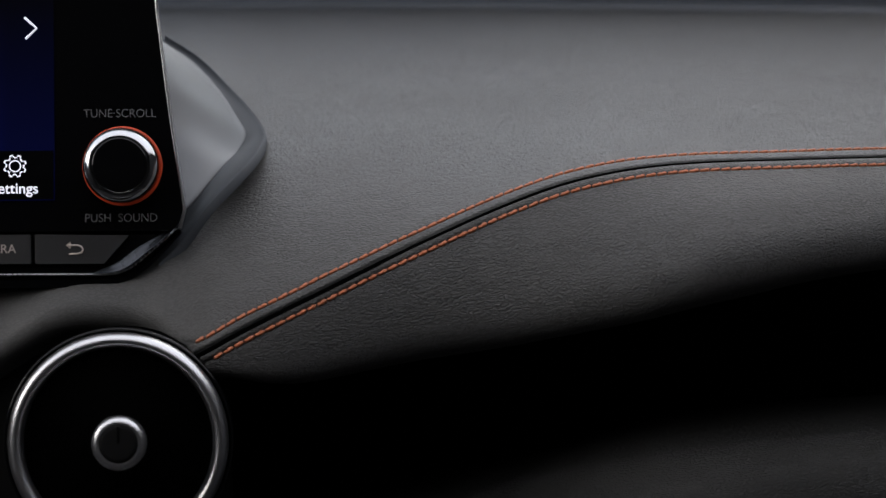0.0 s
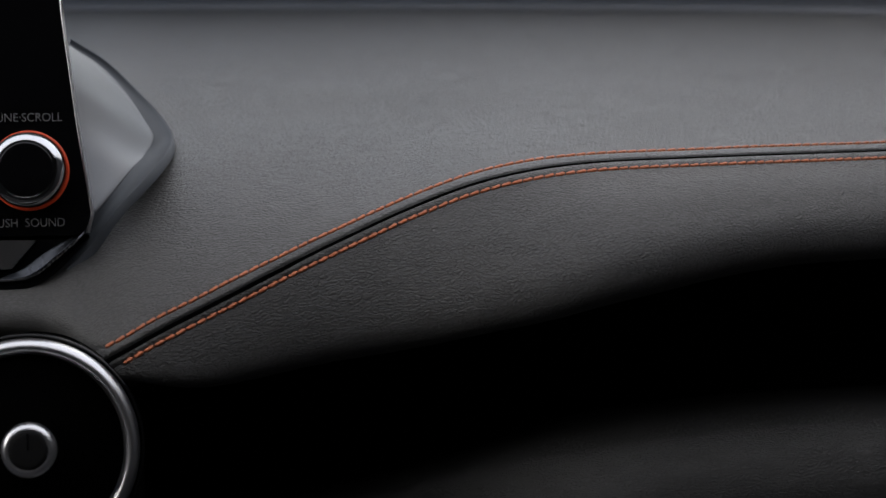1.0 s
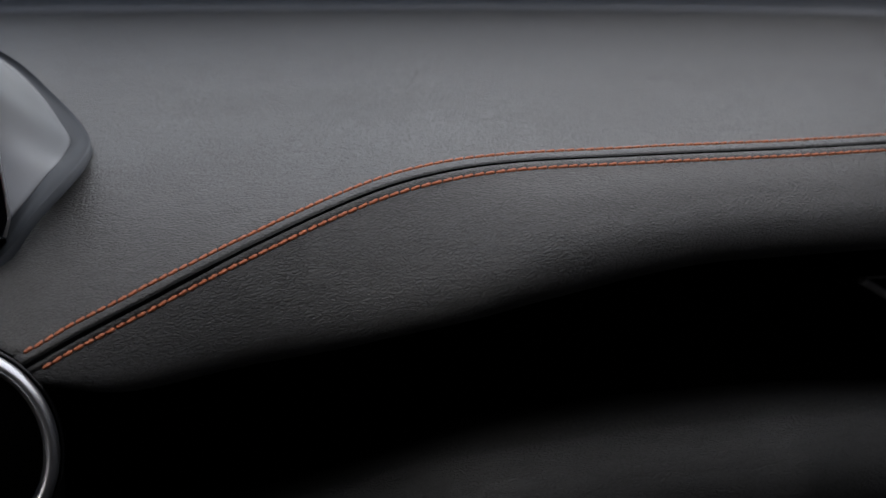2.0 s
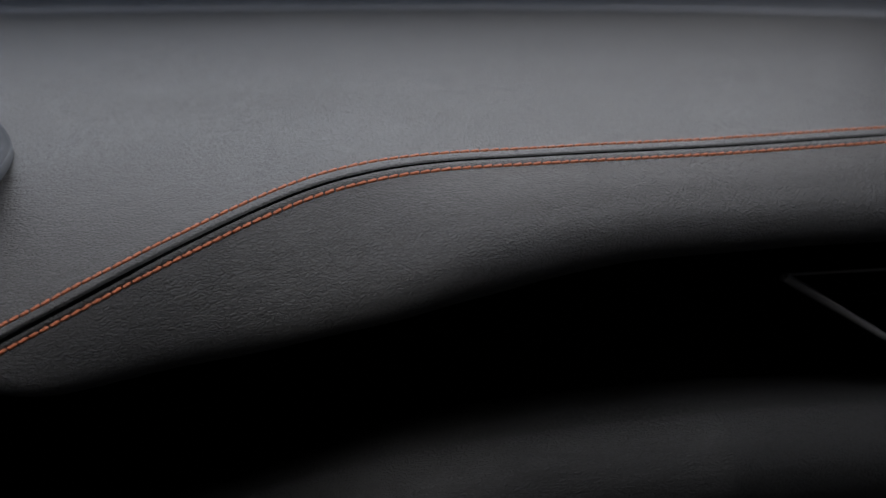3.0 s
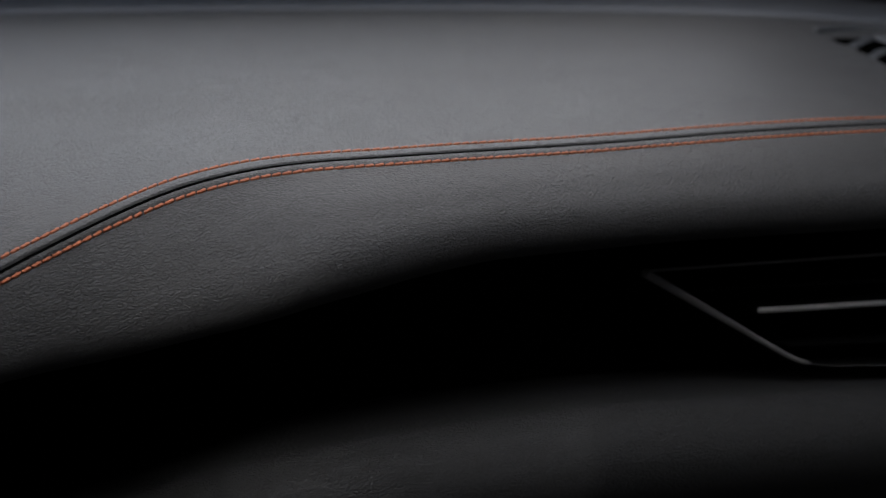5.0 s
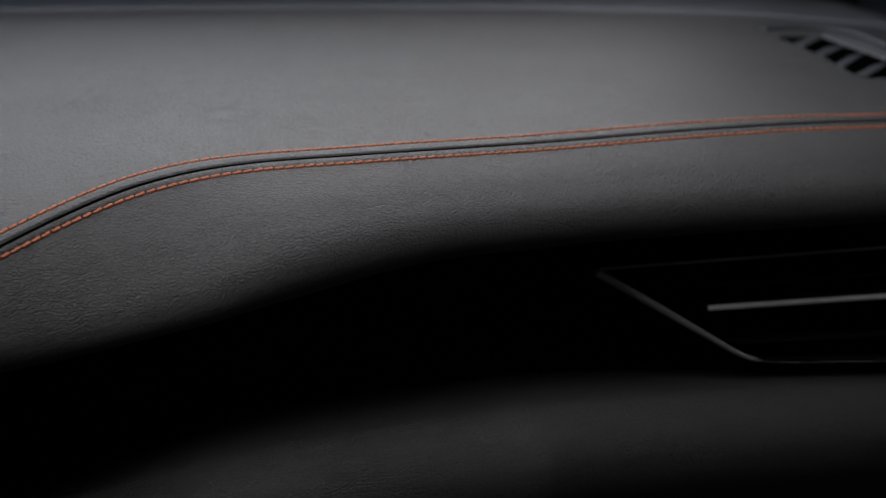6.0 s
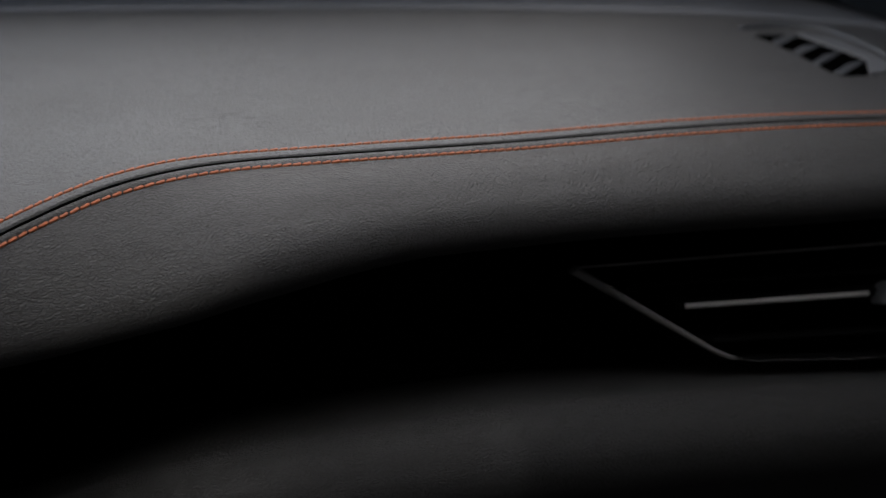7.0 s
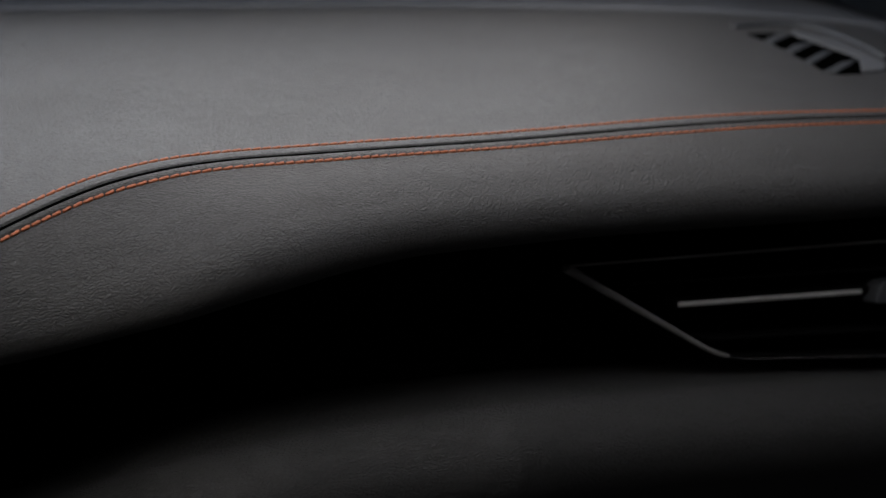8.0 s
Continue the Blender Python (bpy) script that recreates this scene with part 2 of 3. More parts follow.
def lettering(name, text, size, mat, parent, at, label="", align="CENTER", stretch=1.0, bold=0.0):
    """Raised print that faces the seats (towards -y), in the parent's space."""
    cu = bpy.data.curves.new(name, "FONT")
    cu.body, cu.size, cu.align_x, cu.align_y, cu.extrude, cu.offset = text, size, align, "CENTER", 0.00008, bold
    ob = new(name, cu)
    bpy.context.view_layer.update()
    me = bpy.data.meshes.new_from_object(ob.evaluated_get(bpy.context.evaluated_depsgraph_get()))
    bpy.data.objects.remove(ob)
    me.transform(Matrix.Diagonal((stretch, 1, 1, 1)))
    me.transform(pose(0, 0, 0, 90, 0, 0))
    me.transform(Matrix.Translation(at))
    return part_of(name, me, mat, parent, label, smooth=False)


# ---- the dashboard's leading lines, as rows of (x, y, z) ----
SEAM = curve_of([(-0.2984, 0.8165, 0.9613), (-0.1446, 0.8165, 0.9697), (-0.1252, 0.8165, 0.9817), (-0.1060, 0.8165, 0.9921), (-0.0823, 0.8165, 0.9939), (-0.0704, 0.8145, 0.9926), (-0.0605, 0.8060, 0.9898), (-0.0566, 0.7990, 0.9833), (-0.0515, 0.7925, 0.9792), (-0.0428, 0.7895, 0.9835),
                 (-0.0270, 0.7910, 0.9917), (-0.0108, 0.7950, 0.9989), (0.0068, 0.8000, 1.0063), (0.0246, 0.8060, 1.0137), (0.0464, 0.8135, 1.0222), (0.0857, 0.826, 1.0365), (0.1104, 0.83, 1.0443),
                 (0.1354, 0.834, 1.0489), (0.1608, 0.838, 1.0509), (0.2131, 0.848, 1.0507), (0.3125, 0.88, 1.0468), (0.4147, 0.911, 1.0444),
                 (0.4888, 0.931, 1.0417), (0.5566, 0.95, 1.0376), (0.70, 0.99, 1.030)])
# where the front covering has turned under, and the ridge of the lower roll, as rows of (x / y, fall below the eye / y)
TURN = np.array([(-0.09, 0.285), (-0.0435, 0.2887), (-0.0141, 0.2945), (0.0155, 0.2896), (0.0452, 0.283), (0.0749, 0.278), (0.1062, 0.2725), (0.136, 0.265), (0.1677, 0.258), (0.196, 0.2485),
                 (0.2286, 0.2405), (0.2563, 0.233), (0.2965, 0.227), (0.3557, 0.2246), (0.3888, 0.2234), (0.4569, 0.2226), (0.5276, 0.2225), (0.586, 0.2218), (0.75, 0.2215)])
RIDGE = np.array([(-0.35, 0.43), (0.0, 0.376), (0.05, 0.362), (0.1057, 0.349), (0.1657, 0.338), (0.2274, 0.3305), (0.291, 0.325), (0.39, 0.3212), (0.4958, 0.3226), (0.592, 0.3255), (0.75, 0.331)])
BACK = curve_of([(-0.45, 1.42, 1.062), (0.10, 1.41, 1.0618), (0.35, 1.38, 1.0612), (0.50, 1.33, 1.061), (0.62, 1.26, 1.060), (0.70, 1.19, 1.056)])
XS = np.unique(np.r_[np.arange(-0.30, -0.14, 0.02), np.arange(-0.14, 0.69, 0.003)])
S, BK = SEAM(XS), BACK(XS)


def soften(v, width=7):
    """A running mean that keeps the ends."""
    pad = np.r_[np.full(width, v[0]), v, np.full(width, v[-1])]
    return np.convolve(pad, np.hanning(2 * width + 3)[1:-1] / np.hanning(2 * width + 3).sum(), "valid")


TURN_Q = soften(np.interp(XS / (S[:, 0] - 0.012), TURN[:, 0], TURN[:, 1])) + np.interp(XS, (0.05, 0.22), (0.0, 0.006))
SLOPE = np.gradient(S[:, 1], XS)


def dip(b, row, half):
    """How the covering sinks along the seam, at b metres from its middle."""
    b = np.abs(b)
    groove = -0.0085 * np.exp(-(b / half)**4)
    roll = 0.0004 * np.exp(-((b - 0.58 * row) / (0.28 * row))**2)
    stitch = -0.0010 * np.exp(-((b - row) / 0.0009)**2)
    return groove + roll + stitch


# places across the seam: in and beside the groove, as shares of its half width; about the stitches, as shares of their distance
GROOVE = np.array([0, 0.4, 0.65, 0.85, 1.0, 1.15, 1.35, 1.7, 2.1])
BESIDE = np.array([0.55, 0.68, 0.80, 0.88, 0.94, 1.0, 1.06, 1.14, 1.3, 1.6])
ROW = len(GROOVE) + 5
LEAN = np.where(XS > -0.05, np.sqrt(1 + SLOPE**2), 1.0)


def seam_row(profiles, away):
    """Along each profile, how far from the seam the stitches run: where the line of sight has turned by a given amount."""
    out = []
    for i, pts in enumerate(profiles):
        full = spline([(XS[i], *q) for q in pts], 600)
        d = np.r_[0, np.cumsum(np.linalg.norm(np.diff(full, axis=0), axis=1))]
        fall = np.abs((1.2 - full[:, 2]) / full[:, 1] - (1.2 - full[0, 2]) / full[0, 1])
        out.append(d[np.argmax(fall > away[i])])
    return np.clip(soften(np.array(out), 4), 0.0055, 0.018)


def loft(profiles, reach, steps, half):
    """A covering from one profile a station; along its first edge runs the seam, with its stitches at reach."""
    grid = []
    for i, pts in enumerate(profiles):
        near = np.r_[GROOVE * half[i] * LEAN[i], BESIDE * reach[i]]
        full = spline([(XS[i], *q) for q in pts], 200)
        length = np.linalg.norm(np.diff(full, axis=0), axis=1).sum()
        far = near[-1] + (length - near[-1]) * np.linspace(0, 1, steps + 1)[1:]**1.15
        grid.append(spline([(XS[i], *q) for q in pts], np.r_[near, far]))
    g = np.array(grid)
    du, dv = np.gradient(g, axis=0), np.gradient(g, axis=1)
    nrm = np.cross(du, dv)
    nrm /= np.linalg.norm(nrm, axis=2, keepdims=True) + 1e-12
    if (nrm[:, :12] @ np.array([0, -0.5, 1.0])).mean() < 0:
        nrm = -nrm
    row = (reach / LEAN)[:, None]
    b = np.hstack([GROOVE * half[:, None], BESIDE * row, np.full((len(XS), steps), 1.0)])
    amount = np.clip((XS + 0.054) / 0.003, 0, 1)
    g = g + nrm * (dip(b, row, half[:, None]) * amount[:, None])[:, :, None]
    return g, nrm


def arc(angles, lengths, steps=8):
    """A profile of (y, z) whose surface leans back by angles (degrees over the level line of sight), over lengths between them."""
    y = z = 0.0
    out = [(y, z)]
    for a0, a1, n in zip(angles, angles[1:], lengths):
        for k in range(steps):
            a = radians(a0 + (a1 - a0) * (k + 0.5) / steps)
            y, z = y - math.sin(a) * n / steps, z - math.cos(a) * n / steps
            out.append((y, z))
    return np.array(out)


def top_z(y, s, bk):
    """Height of the dashboard's top at y: it rises steeply from a low seam and runs on nearly level."""
    k = min(1.0, max(0.0, (s[2] - 0.20) / 0.20))
    flat = s[1] + (1 - k) * 0.006 * math.log(1 + math.exp((1.049 - s[1]) / 0.006)) + k * 0.003
    u = (y - s[0]) / (bk[0] - s[0])
    return flat + (bk[1] - flat) * max(u, 0)**1.12 - (flat - s[1]) * math.exp(-(y - s[0]) / 0.072)


top_profiles, face_profiles, FACE_END = [], [], []
for i, x in enumerate(XS):
    s, bk = (S[i][0], S[i][1], x), BK[i]
    hood = min(1.0, max(0.0, (-0.0470 - x) / 0.015))
    hood = hood * hood * (3 - 2 * hood)
    lip = ((0.024, -0.020), (0.007, -0.010), (0.002, -0.001), (0.0068, 0.0036), (0.013, 0.0092))
    start = []
    for a, (dy, dz) in zip((0.0, 0.004, 0.008, 0.013, 0.019), lip):
        start.append((s[0] + hood * dy + (1 - hood) * a, (1 - hood) * top_z(s[0] + a, s, bk) + hood * (s[1] + dz)))
    rest = [s[0] + d for d in (0.028, 0.042, 0.062, 0.09, 0.13)]
    rest += [rest[-1] + (bk[0] - rest[-1]) * u for u in (0.2, 0.4, 0.6, 0.8, 1.0)]
    top_profiles.append([*start, *((y, top_z(y, s, bk)) for y in rest), (bk[0] + 0.012, bk[1] + 0.0002)])
    # the front: an arc from a lean at the seam, over the upright, to the turn and under
    k = min(1.0, max(0.0, (x + 0.01) / 0.19))
    k = k * k * (3 - 2 * k)
    lean, mid, late = 22 + 54 * k, 0.50 + 0.44 * k, -0.2 + 0.9 * k
    shape = arc((lean, mid * lean, late * lean, -55), (0.34, 0.36, 0.30))
    q = TURN_Q[i]
    size = abs(q * s[0] - (1.2 - s[1])) / abs(-shape[-1][1] - q * shape[-1][0])
    shape = arc((lean, mid * lean, late * lean, -55, -85, -92), (0.34 * size, 0.36 * size, 0.30 * size, 0.16 * size, 0.05))
    keep_rows = [0, 2, 5, 8, 11, 14, 16, 18, 20, 22, 24, 26, 28, 30, 32, 36, 40]
    face_profiles.append([(s[0] + shape[j][0], s[1] + shape[j][1]) for j in keep_rows])
    FACE_END.append(face_profiles[-1][-1])

dash = thing("dashboard", (0, 0, 0), "black grained leather dashboard with orange double stitching along its seam", "dashboard")
SIGHT = 2.95e-4
above = SIGHT * np.interp(XS, (-0.05, 0.0, 0.06, 0.10, 0.16, 0.45, 0.6), (20, 20, 17, 15, 12.5, 12.5, 10))
below = SIGHT * np.interp(XS, (-0.05, 0.0, 0.06, 0.10, 0.16, 0.45, 0.6), (25, 24.5, 22, 19, 15, 13, 12))
g_top, n_top = loft(top_profiles, seam_row(top_profiles, above), 46, np.interp(XS, (0.0, 0.16), (0.0010, 0.0022)))
g_face, n_face = loft(face_profiles, seam_row(face_profiles, below), 44, np.interp(XS, (0.0, 0.16), (0.0008, 0.0013)))
keep = XS > -0.050
upper_pad = part("upper_pad", sheet(g_top, 0.012, (0, 0.3, -1)), LEATHER, dash, "smooth grey-lit leather top covering")
face_pad = part("face_pad", sheet(g_face[keep], 0.006, (0, 1, 0.2)), LEATHER, dash, "grained black leather front covering")

# added near-zero black piping: the groove's shade between the two coverings, as colour
gap = [(XS[i], S[i][0] + 0.0003, S[i][1] - 0.0019) for i in range(len(XS)) if XS[i] > -0.052]
part("seam_shade_piping", tube(gap, 0.0015, 8, radii=[float(np.interp(p[0], (0.0, 0.16), (0.0014, 0.0018))) for p in gap]), SHADE_BLACK, dash, "added black piping that carries the seam groove's shade")

# lower pad: a rounded roll in front of the recess
CREST_Y = soften(np.array([min(p[0] for p in prof) for prof in face_profiles])) + np.interp(XS, (0.05, 0.30), (0.084, 0.010))
CREST_Z = 1.2 - (soften(np.interp(XS / CREST_Y, RIDGE[:, 0], RIDGE[:, 1])) + 0.008) * CREST_Y
low = []
for i, x in enumerate(XS):
    back = arc((60, 94, 101), (0.012, 0.085))[1:][::-1]
    fore = arc((60, 34, -8, -45, -60), (0.011, 0.016, 0.026, 0.060))
    prof = [(x, CREST_Y[i] - p, CREST_Z[i] - q) for p, q in back[::2]] + [(x, CREST_Y[i] + p, CREST_Z[i] + q) for p, q in fore[::2]]
    low.append(spline(prof, 64))
lower_pad = part("lower_pad", sheet(np.array(low), 0.01, (0, 1, -0.2)), LEATHER, dash, "rounded black leather lower roll")

# the recess between the pads: black plastic with its shade put into the colour
rec = []
for i, x in enumerate(XS):
    cy, cz = CREST_Y[i], CREST_Z[i]
    ey, ez = FACE_END[i]
    wall_y = max(ey + 0.006, cy + 0.098)
    rec.append(spline([(x, ey - 0.004, ez + 0.004), (x, wall_y, ez - 0.012), (x, wall_y + 0.004, (ez + cz) / 2), (x, wall_y + 0.004, cz - 0.03)], 12))
part("recess_panel", sheet(np.array(rec), 0.01, (0, 1, 0)), BLACK, dash, "black recessed panel, darkened by shade put into its colour")

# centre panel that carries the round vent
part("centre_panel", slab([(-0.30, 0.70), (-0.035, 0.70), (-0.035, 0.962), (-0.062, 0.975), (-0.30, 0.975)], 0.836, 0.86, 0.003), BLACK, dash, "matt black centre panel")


# ---- stitches: small thread capsules that lean a little ----
def stitch_mesh(seed):
    rng = random.Random(seed)
    n, length, r = 8, 0.0043 * rng.uniform(0.96, 1.02), 0.00077 * rng.uniform(0.95, 1.05)
    bm = bmesh.new()
    rings = []
    for k in range(8):
        u = k / 7
        y = (u - 0.5) * length
        rr = r * (0.55, 0.92, 1.0, 1.02, 1.04, 1.04, 0.98, 0.62)[k]
        lift = 0.0004 * (u - 0.3)
        ring = []
        for j in range(n):
            a = 2 * math.pi * j / n + u * 2.6
            lobe = 1 + 0.14 * math.cos(2 * (a - u * 5))
            ring.append(bm.verts.new((y, rr * lobe * math.cos(a), lift + rr * lobe * math.sin(a))))
        rings.append(ring)
    for a, b in zip(rings, rings[1:]):
        for j in range(n):
            bm.faces.new((a[j], a[(j + 1) % n], b[(j + 1) % n], b[j]))
    bm.faces.new(rings[0])
    bm.faces.new(rings[-1])
    bmesh.ops.recalc_face_normals(bm, faces=bm.faces)
    me = bpy.data.meshes.new("stitch")
    bm.to_mesh(me)
    bm.free()
    me.materials.append(THREAD)
    for f in me.polygons:
        f.use_smooth = True
    return me


STITCHES = [stitch_mesh(i) for i in range(3)]


def stitch_row(grid, normals, owner, lean, phase, first, rise):
    rng = random.Random(5)
    ok = XS >= first
    line, nr = grid[ok, ROW], normals[ok, ROW]
    s = np.r_[0, np.cumsum(np.linalg.norm(np.diff(line, axis=0), axis=1))]
    pitch = 0.0048
    for k in range(int((s[-1] - 0.06) / pitch)):
        d = (k + 0.5 + phase) * pitch
        p = Vector([np.interp(d, s, line[:, i]) for i in range(3)])
        q = Vector([np.interp(d + 0.001, s, line[:, i]) for i in range(3)])
        up_ = Vector([np.interp(d, s, nr[:, i]) for i in range(3)]).normalized()
        tx = (q - p).normalized()
        ty = up_.cross(tx).normalized()
        tz = tx.cross(ty)
        m = Matrix((tx, ty, tz)).transposed().to_4x4()
        turn = Matrix.Rotation(radians(lean + rng.uniform(-3, 3)), 4, "Z")
        ob = new("stitch", STITCHES[rng.randrange(3)])
        ob.parent = owner
        ob.matrix_basis = Matrix.Translation(p + tz * rise) @ m @ turn @ Matrix.Diagonal((rng.uniform(0.95, 1.05), 1, 1, 1))


stitch_row(g_top, n_top, upper_pad, 3, 0.0, -0.0475, 0.0009)
stitch_row(g_face, n_face, face_pad, 3, 0.35, -0.0425, 0.0007)


# ---- touch screen unit ----
screen = thing("touch_screen", label="glossy black touch screen with a chrome rotary knob and piano-black bezel", category="touch screen")
screen.matrix_world = Matrix.Translation((-0.0772, 0.826, 1.0095)) @ pose(0, 0, 0, -12, 0, 0) @ Matrix.Diagonal((1.025, 1.025, 1.025, 1))
panel = round_corners([(-0.215, 0.0155), (0.0195, 0.0155), (0.0242, 0.022), (0.0105, 0.128), (-0.205, 0.128)], [0.003, 0.003, 0.004, 0.006, 0.006])
part("glass_panel", slab(panel, 0.0, 0.012, 0.0008), GLOSS, screen, "piano black glass panel", smooth=False)
edge = [(-0.21, 0.1283), (0.0108, 0.1283), (0.0130, 0.1130), (0.0186, 0.0640), (0.0242, 0.0240), (0.0238, 0.0195), (0.0222, 0.0165)]
part("edge_trim", tube([(x, 0.0018, z) for x, z in spline([(x, z, 0) for x, z in edge], 40)[:, :2]], 0.0008, 8, flat=3.0), METAL, screen, "thin bright metal edge")
lower = round_corners([(-0.215, -0.0075), (-0.0060, -0.0078), (0.0075, -0.0015), (0.0232, 0.0150), (0.0215, 0.0160), (-0.215, 0.0160)], [0.001, 0.008, 0.007, 0.002, 0.001, 0.001])
part("lower_bezel", slab(lower, 0.004, 0.02, 0.0015), GLOSS, screen, "black chamfered lower bezel")
rim = [(-0.215, -0.0018), (-0.0690, -0.0021), (-0.0140, -0.0024), (-0.0069, -0.0024), (-0.0017, -0.0014), (0.0036, 0.0016), (0.0093, 0.0066), (0.0152, 0.0114), (0.0204, 0.0165)]
part("lower_trim", tube([(x, 0.0030, z) for x, z in spline([(x, z, 0) for x, z in rim], 40)[:, :2]], 0.0006, 8, flat=2.0), DARK_CHROME, screen, "thin metal line below the buttons")
inner = spline([(-0.0125, 0, -0.0012), (-0.0040, 0, 0.0026), (0.0045, 0, 0.0088), (0.0196, 0, 0.0170)], 24)
outer = spline([(-0.0140, 0, -0.0019), (-0.0069, 0, -0.0019), (-0.0017, 0, -0.0009), (0.0036, 0, 0.0021), (0.0093, 0, 0.0070), (0.0152, 0, 0.0117), (0.0204, 0, 0.0168)], 24)
slant = [inner + (outer - inner) * u + np.array([0, 0.0036 - 0.0022 * u**1.6, 0]) for u in np.linspace(0, 1, 6)]
part("chamfer", sheet(np.array(slant), 0.001, (0, 1, 0)), SMOKE, screen, "smoky chamfered corner of the bezel")
part("housing", slab(round_corners([(-0.205, -0.003), (0.000, -0.003), (0.018, 0.013), (0.008, 0.120), (-0.195, 0.120)], 0.006), 0.012, 0.032, 0.004), MATT, screen, "matt black rear housing")
display = part("display", slab([(-0.20, 0.0285), (-0.0290, 0.0285), (-0.0284, 0.118), (-0.20, 0.118)], -0.0004, 0.001), DISPLAY, screen, "lit dark blue display", smooth=False)
part("display_bar", slab([(-0.20, 0.0288), (-0.0292, 0.0288), (-0.0291, 0.0490), (-0.20, 0.0490)], -0.0007, 0.0004), GLOSS, display, "dark menu bar", smooth=False)
part("chevron", tube([(-0.0403, -0.0010, 0.1039), (-0.0354, -0.0010, 0.0995), (-0.0400, -0.0010, 0.0951)], 0.0005, 8), LIT, display, "white arrow sign", smooth=False)
lettering("menu_word", "Settings", 0.0062, LIT, display, (-0.0355, -0.0010, 0.0333), "white lettering", align="RIGHT", stretch=1.0, bold=0.00008)


def gear(r, hole, teeth=8):
    bm = bmesh.new()
    outer, inner = [], []
    n = teeth * 8
    for i in range(n):
        a = 2 * math.pi * i / n
        k = (i % 8) / 8
        rr = r if 0.25 <= k < 0.75 else r * 0.80
        outer.append((rr, a))
        inner.append((rr - 0.00065, a))
    def ring(o, q, y0, y1):
        vs = [[bm.verts.new((rad * math.cos(a), y, rad * math.sin(a))) for rad, a in loop] for loop in (o, q) for y in (y0, y1)]
        for i in range(n):
            j = (i + 1) % n
            bm.faces.new((vs[0][i], vs[0][j], vs[2][j], vs[2][i]))
            bm.faces.new((vs[0][i], vs[0][j], vs[1][j], vs[1][i]))
            bm.faces.new((vs[2][i], vs[2][j], vs[3][j], vs[3][i]))
    ring(outer, inner, -0.0001, 0.0001)
    ring([(hole, a) for _, a in outer], [(hole - 0.0005, a) for _, a in outer], -0.0001, 0.0001)
    return bm


part("gear_icon", gear(0.0048, 0.0025), LIT, display, "white gear sign", smooth=False, m=Matrix.Translation((-0.0449, -0.0010, 0.0427)))
lettering("print_upper", "TUNE·SCROLL", 0.0050, PRINT, screen, (-0.0019, -0.0003, 0.0641), "grey printed lettering", stretch=0.93)
lettering("print_lower", "PUSH  SOUND", 0.0050, PRINT, screen, (-0.0018, -0.0003, 0.0208), "grey printed lettering", stretch=0.93)

knob = part("rotary_knob", capped(turned([(0.0149, 0.001), (0.0151, -0.004), (0.0153, -0.0092), (0.0150, -0.0108), (0.0145, -0.0122), (0.0135, -0.0132), (0.0124, -0.0137), (0.0114, -0.0139), (0.0112, -0.0138)], 96)),
            CHROME, screen, "chrome rotary knob", m=Matrix.Translation((-0.0010, 0, 0.0424)))
part("knob_cap", capped(turned([(0.0112, -0.0130), (0.0112, -0.0139), (0.0106, -0.0140), (0.004, -0.0141), (0.001, -0.0141)], 64)), GLOSS, knob, "black knob face")
part("knob_ring", turned([(0.0152, -0.0002), (0.0154, -0.0012), (0.0158, -0.0015), (0.0162, -0.0012), (0.0165, -0.0002)], 96), ORANGE, knob, "orange-red ring round the knob")
bm = bmesh.new()
for i in range(90):
    a = 2 * math.pi * i / 90
    r = bmesh.ops.create_cube(bm, size=1, matrix=Matrix.Rotation(a, 4, "Y") @ Matrix.Translation((0.0152, -0.0055, 0)) @ Matrix.Diagonal((0.0005, 0.006, 0.00045, 1)))
part("knurling", bm, CHROME, knob, "fine knurled grip", smooth=False)

for name, poly in (("button", [(-0.0375, 0.0022), (-0.0092, 0.0020), (0.0012, 0.0137), (-0.0375, 0.0144)]),
                   ("button", [(-0.0900, 0.0022), (-0.0392, 0.0022), (-0.0392, 0.0144), (-0.0900, 0.0146)]),
                   ("button", [(-0.1420, 0.0022), (-0.0915, 0.0022), (-0.0915, 0.0146), (-0.1420, 0.0146)])):
    b_ob = part(name, slab(round_corners(poly, 0.0007, 3), 0.0012, 0.006, 0.0004), BUTTON, screen, "charcoal push button", smooth=False)
    if poly[1][0] > -0.02:
        arrow = [(-0.0240, 0.0010, 0.0098), (-0.0200, 0.0010, 0.0098), (-0.0184, 0.0010, 0.0092), (-0.0178, 0.0010, 0.0080), (-0.0184, 0.0010, 0.0067), (-0.0200, 0.0010, 0.0062), (-0.0234, 0.0010, 0.0062)]
        part("return_sign", tube(arrow, 0.0004, 6), LEGEND, b_ob, "pale return arrow")
        head = bmesh.new()
        head.faces.new([head.verts.new(v) for v in ((-0.0228, 0.0010, 0.0114), (-0.0228, 0.0010, 0.0082), (-0.0248, 0.0010, 0.0098))])
        ext = bmesh.ops.extrude_face_region(head, geom=list(head.faces))
        bmesh.ops.translate(head, verts=[v for v in ext["geom"] if isinstance(v, bmesh.types.BMVert)], vec=(0, 0.0003, 0))
        part("return_head", head, LEGEND, b_ob, "pale arrow head", smooth=False)
    elif poly[1][0] > -0.05:
        lettering("button_word", "CAMERA", 0.0052, LEGEND, b_ob, (-0.0452, 0.0010, 0.0084), "pale lettering", align="RIGHT", stretch=0.98)

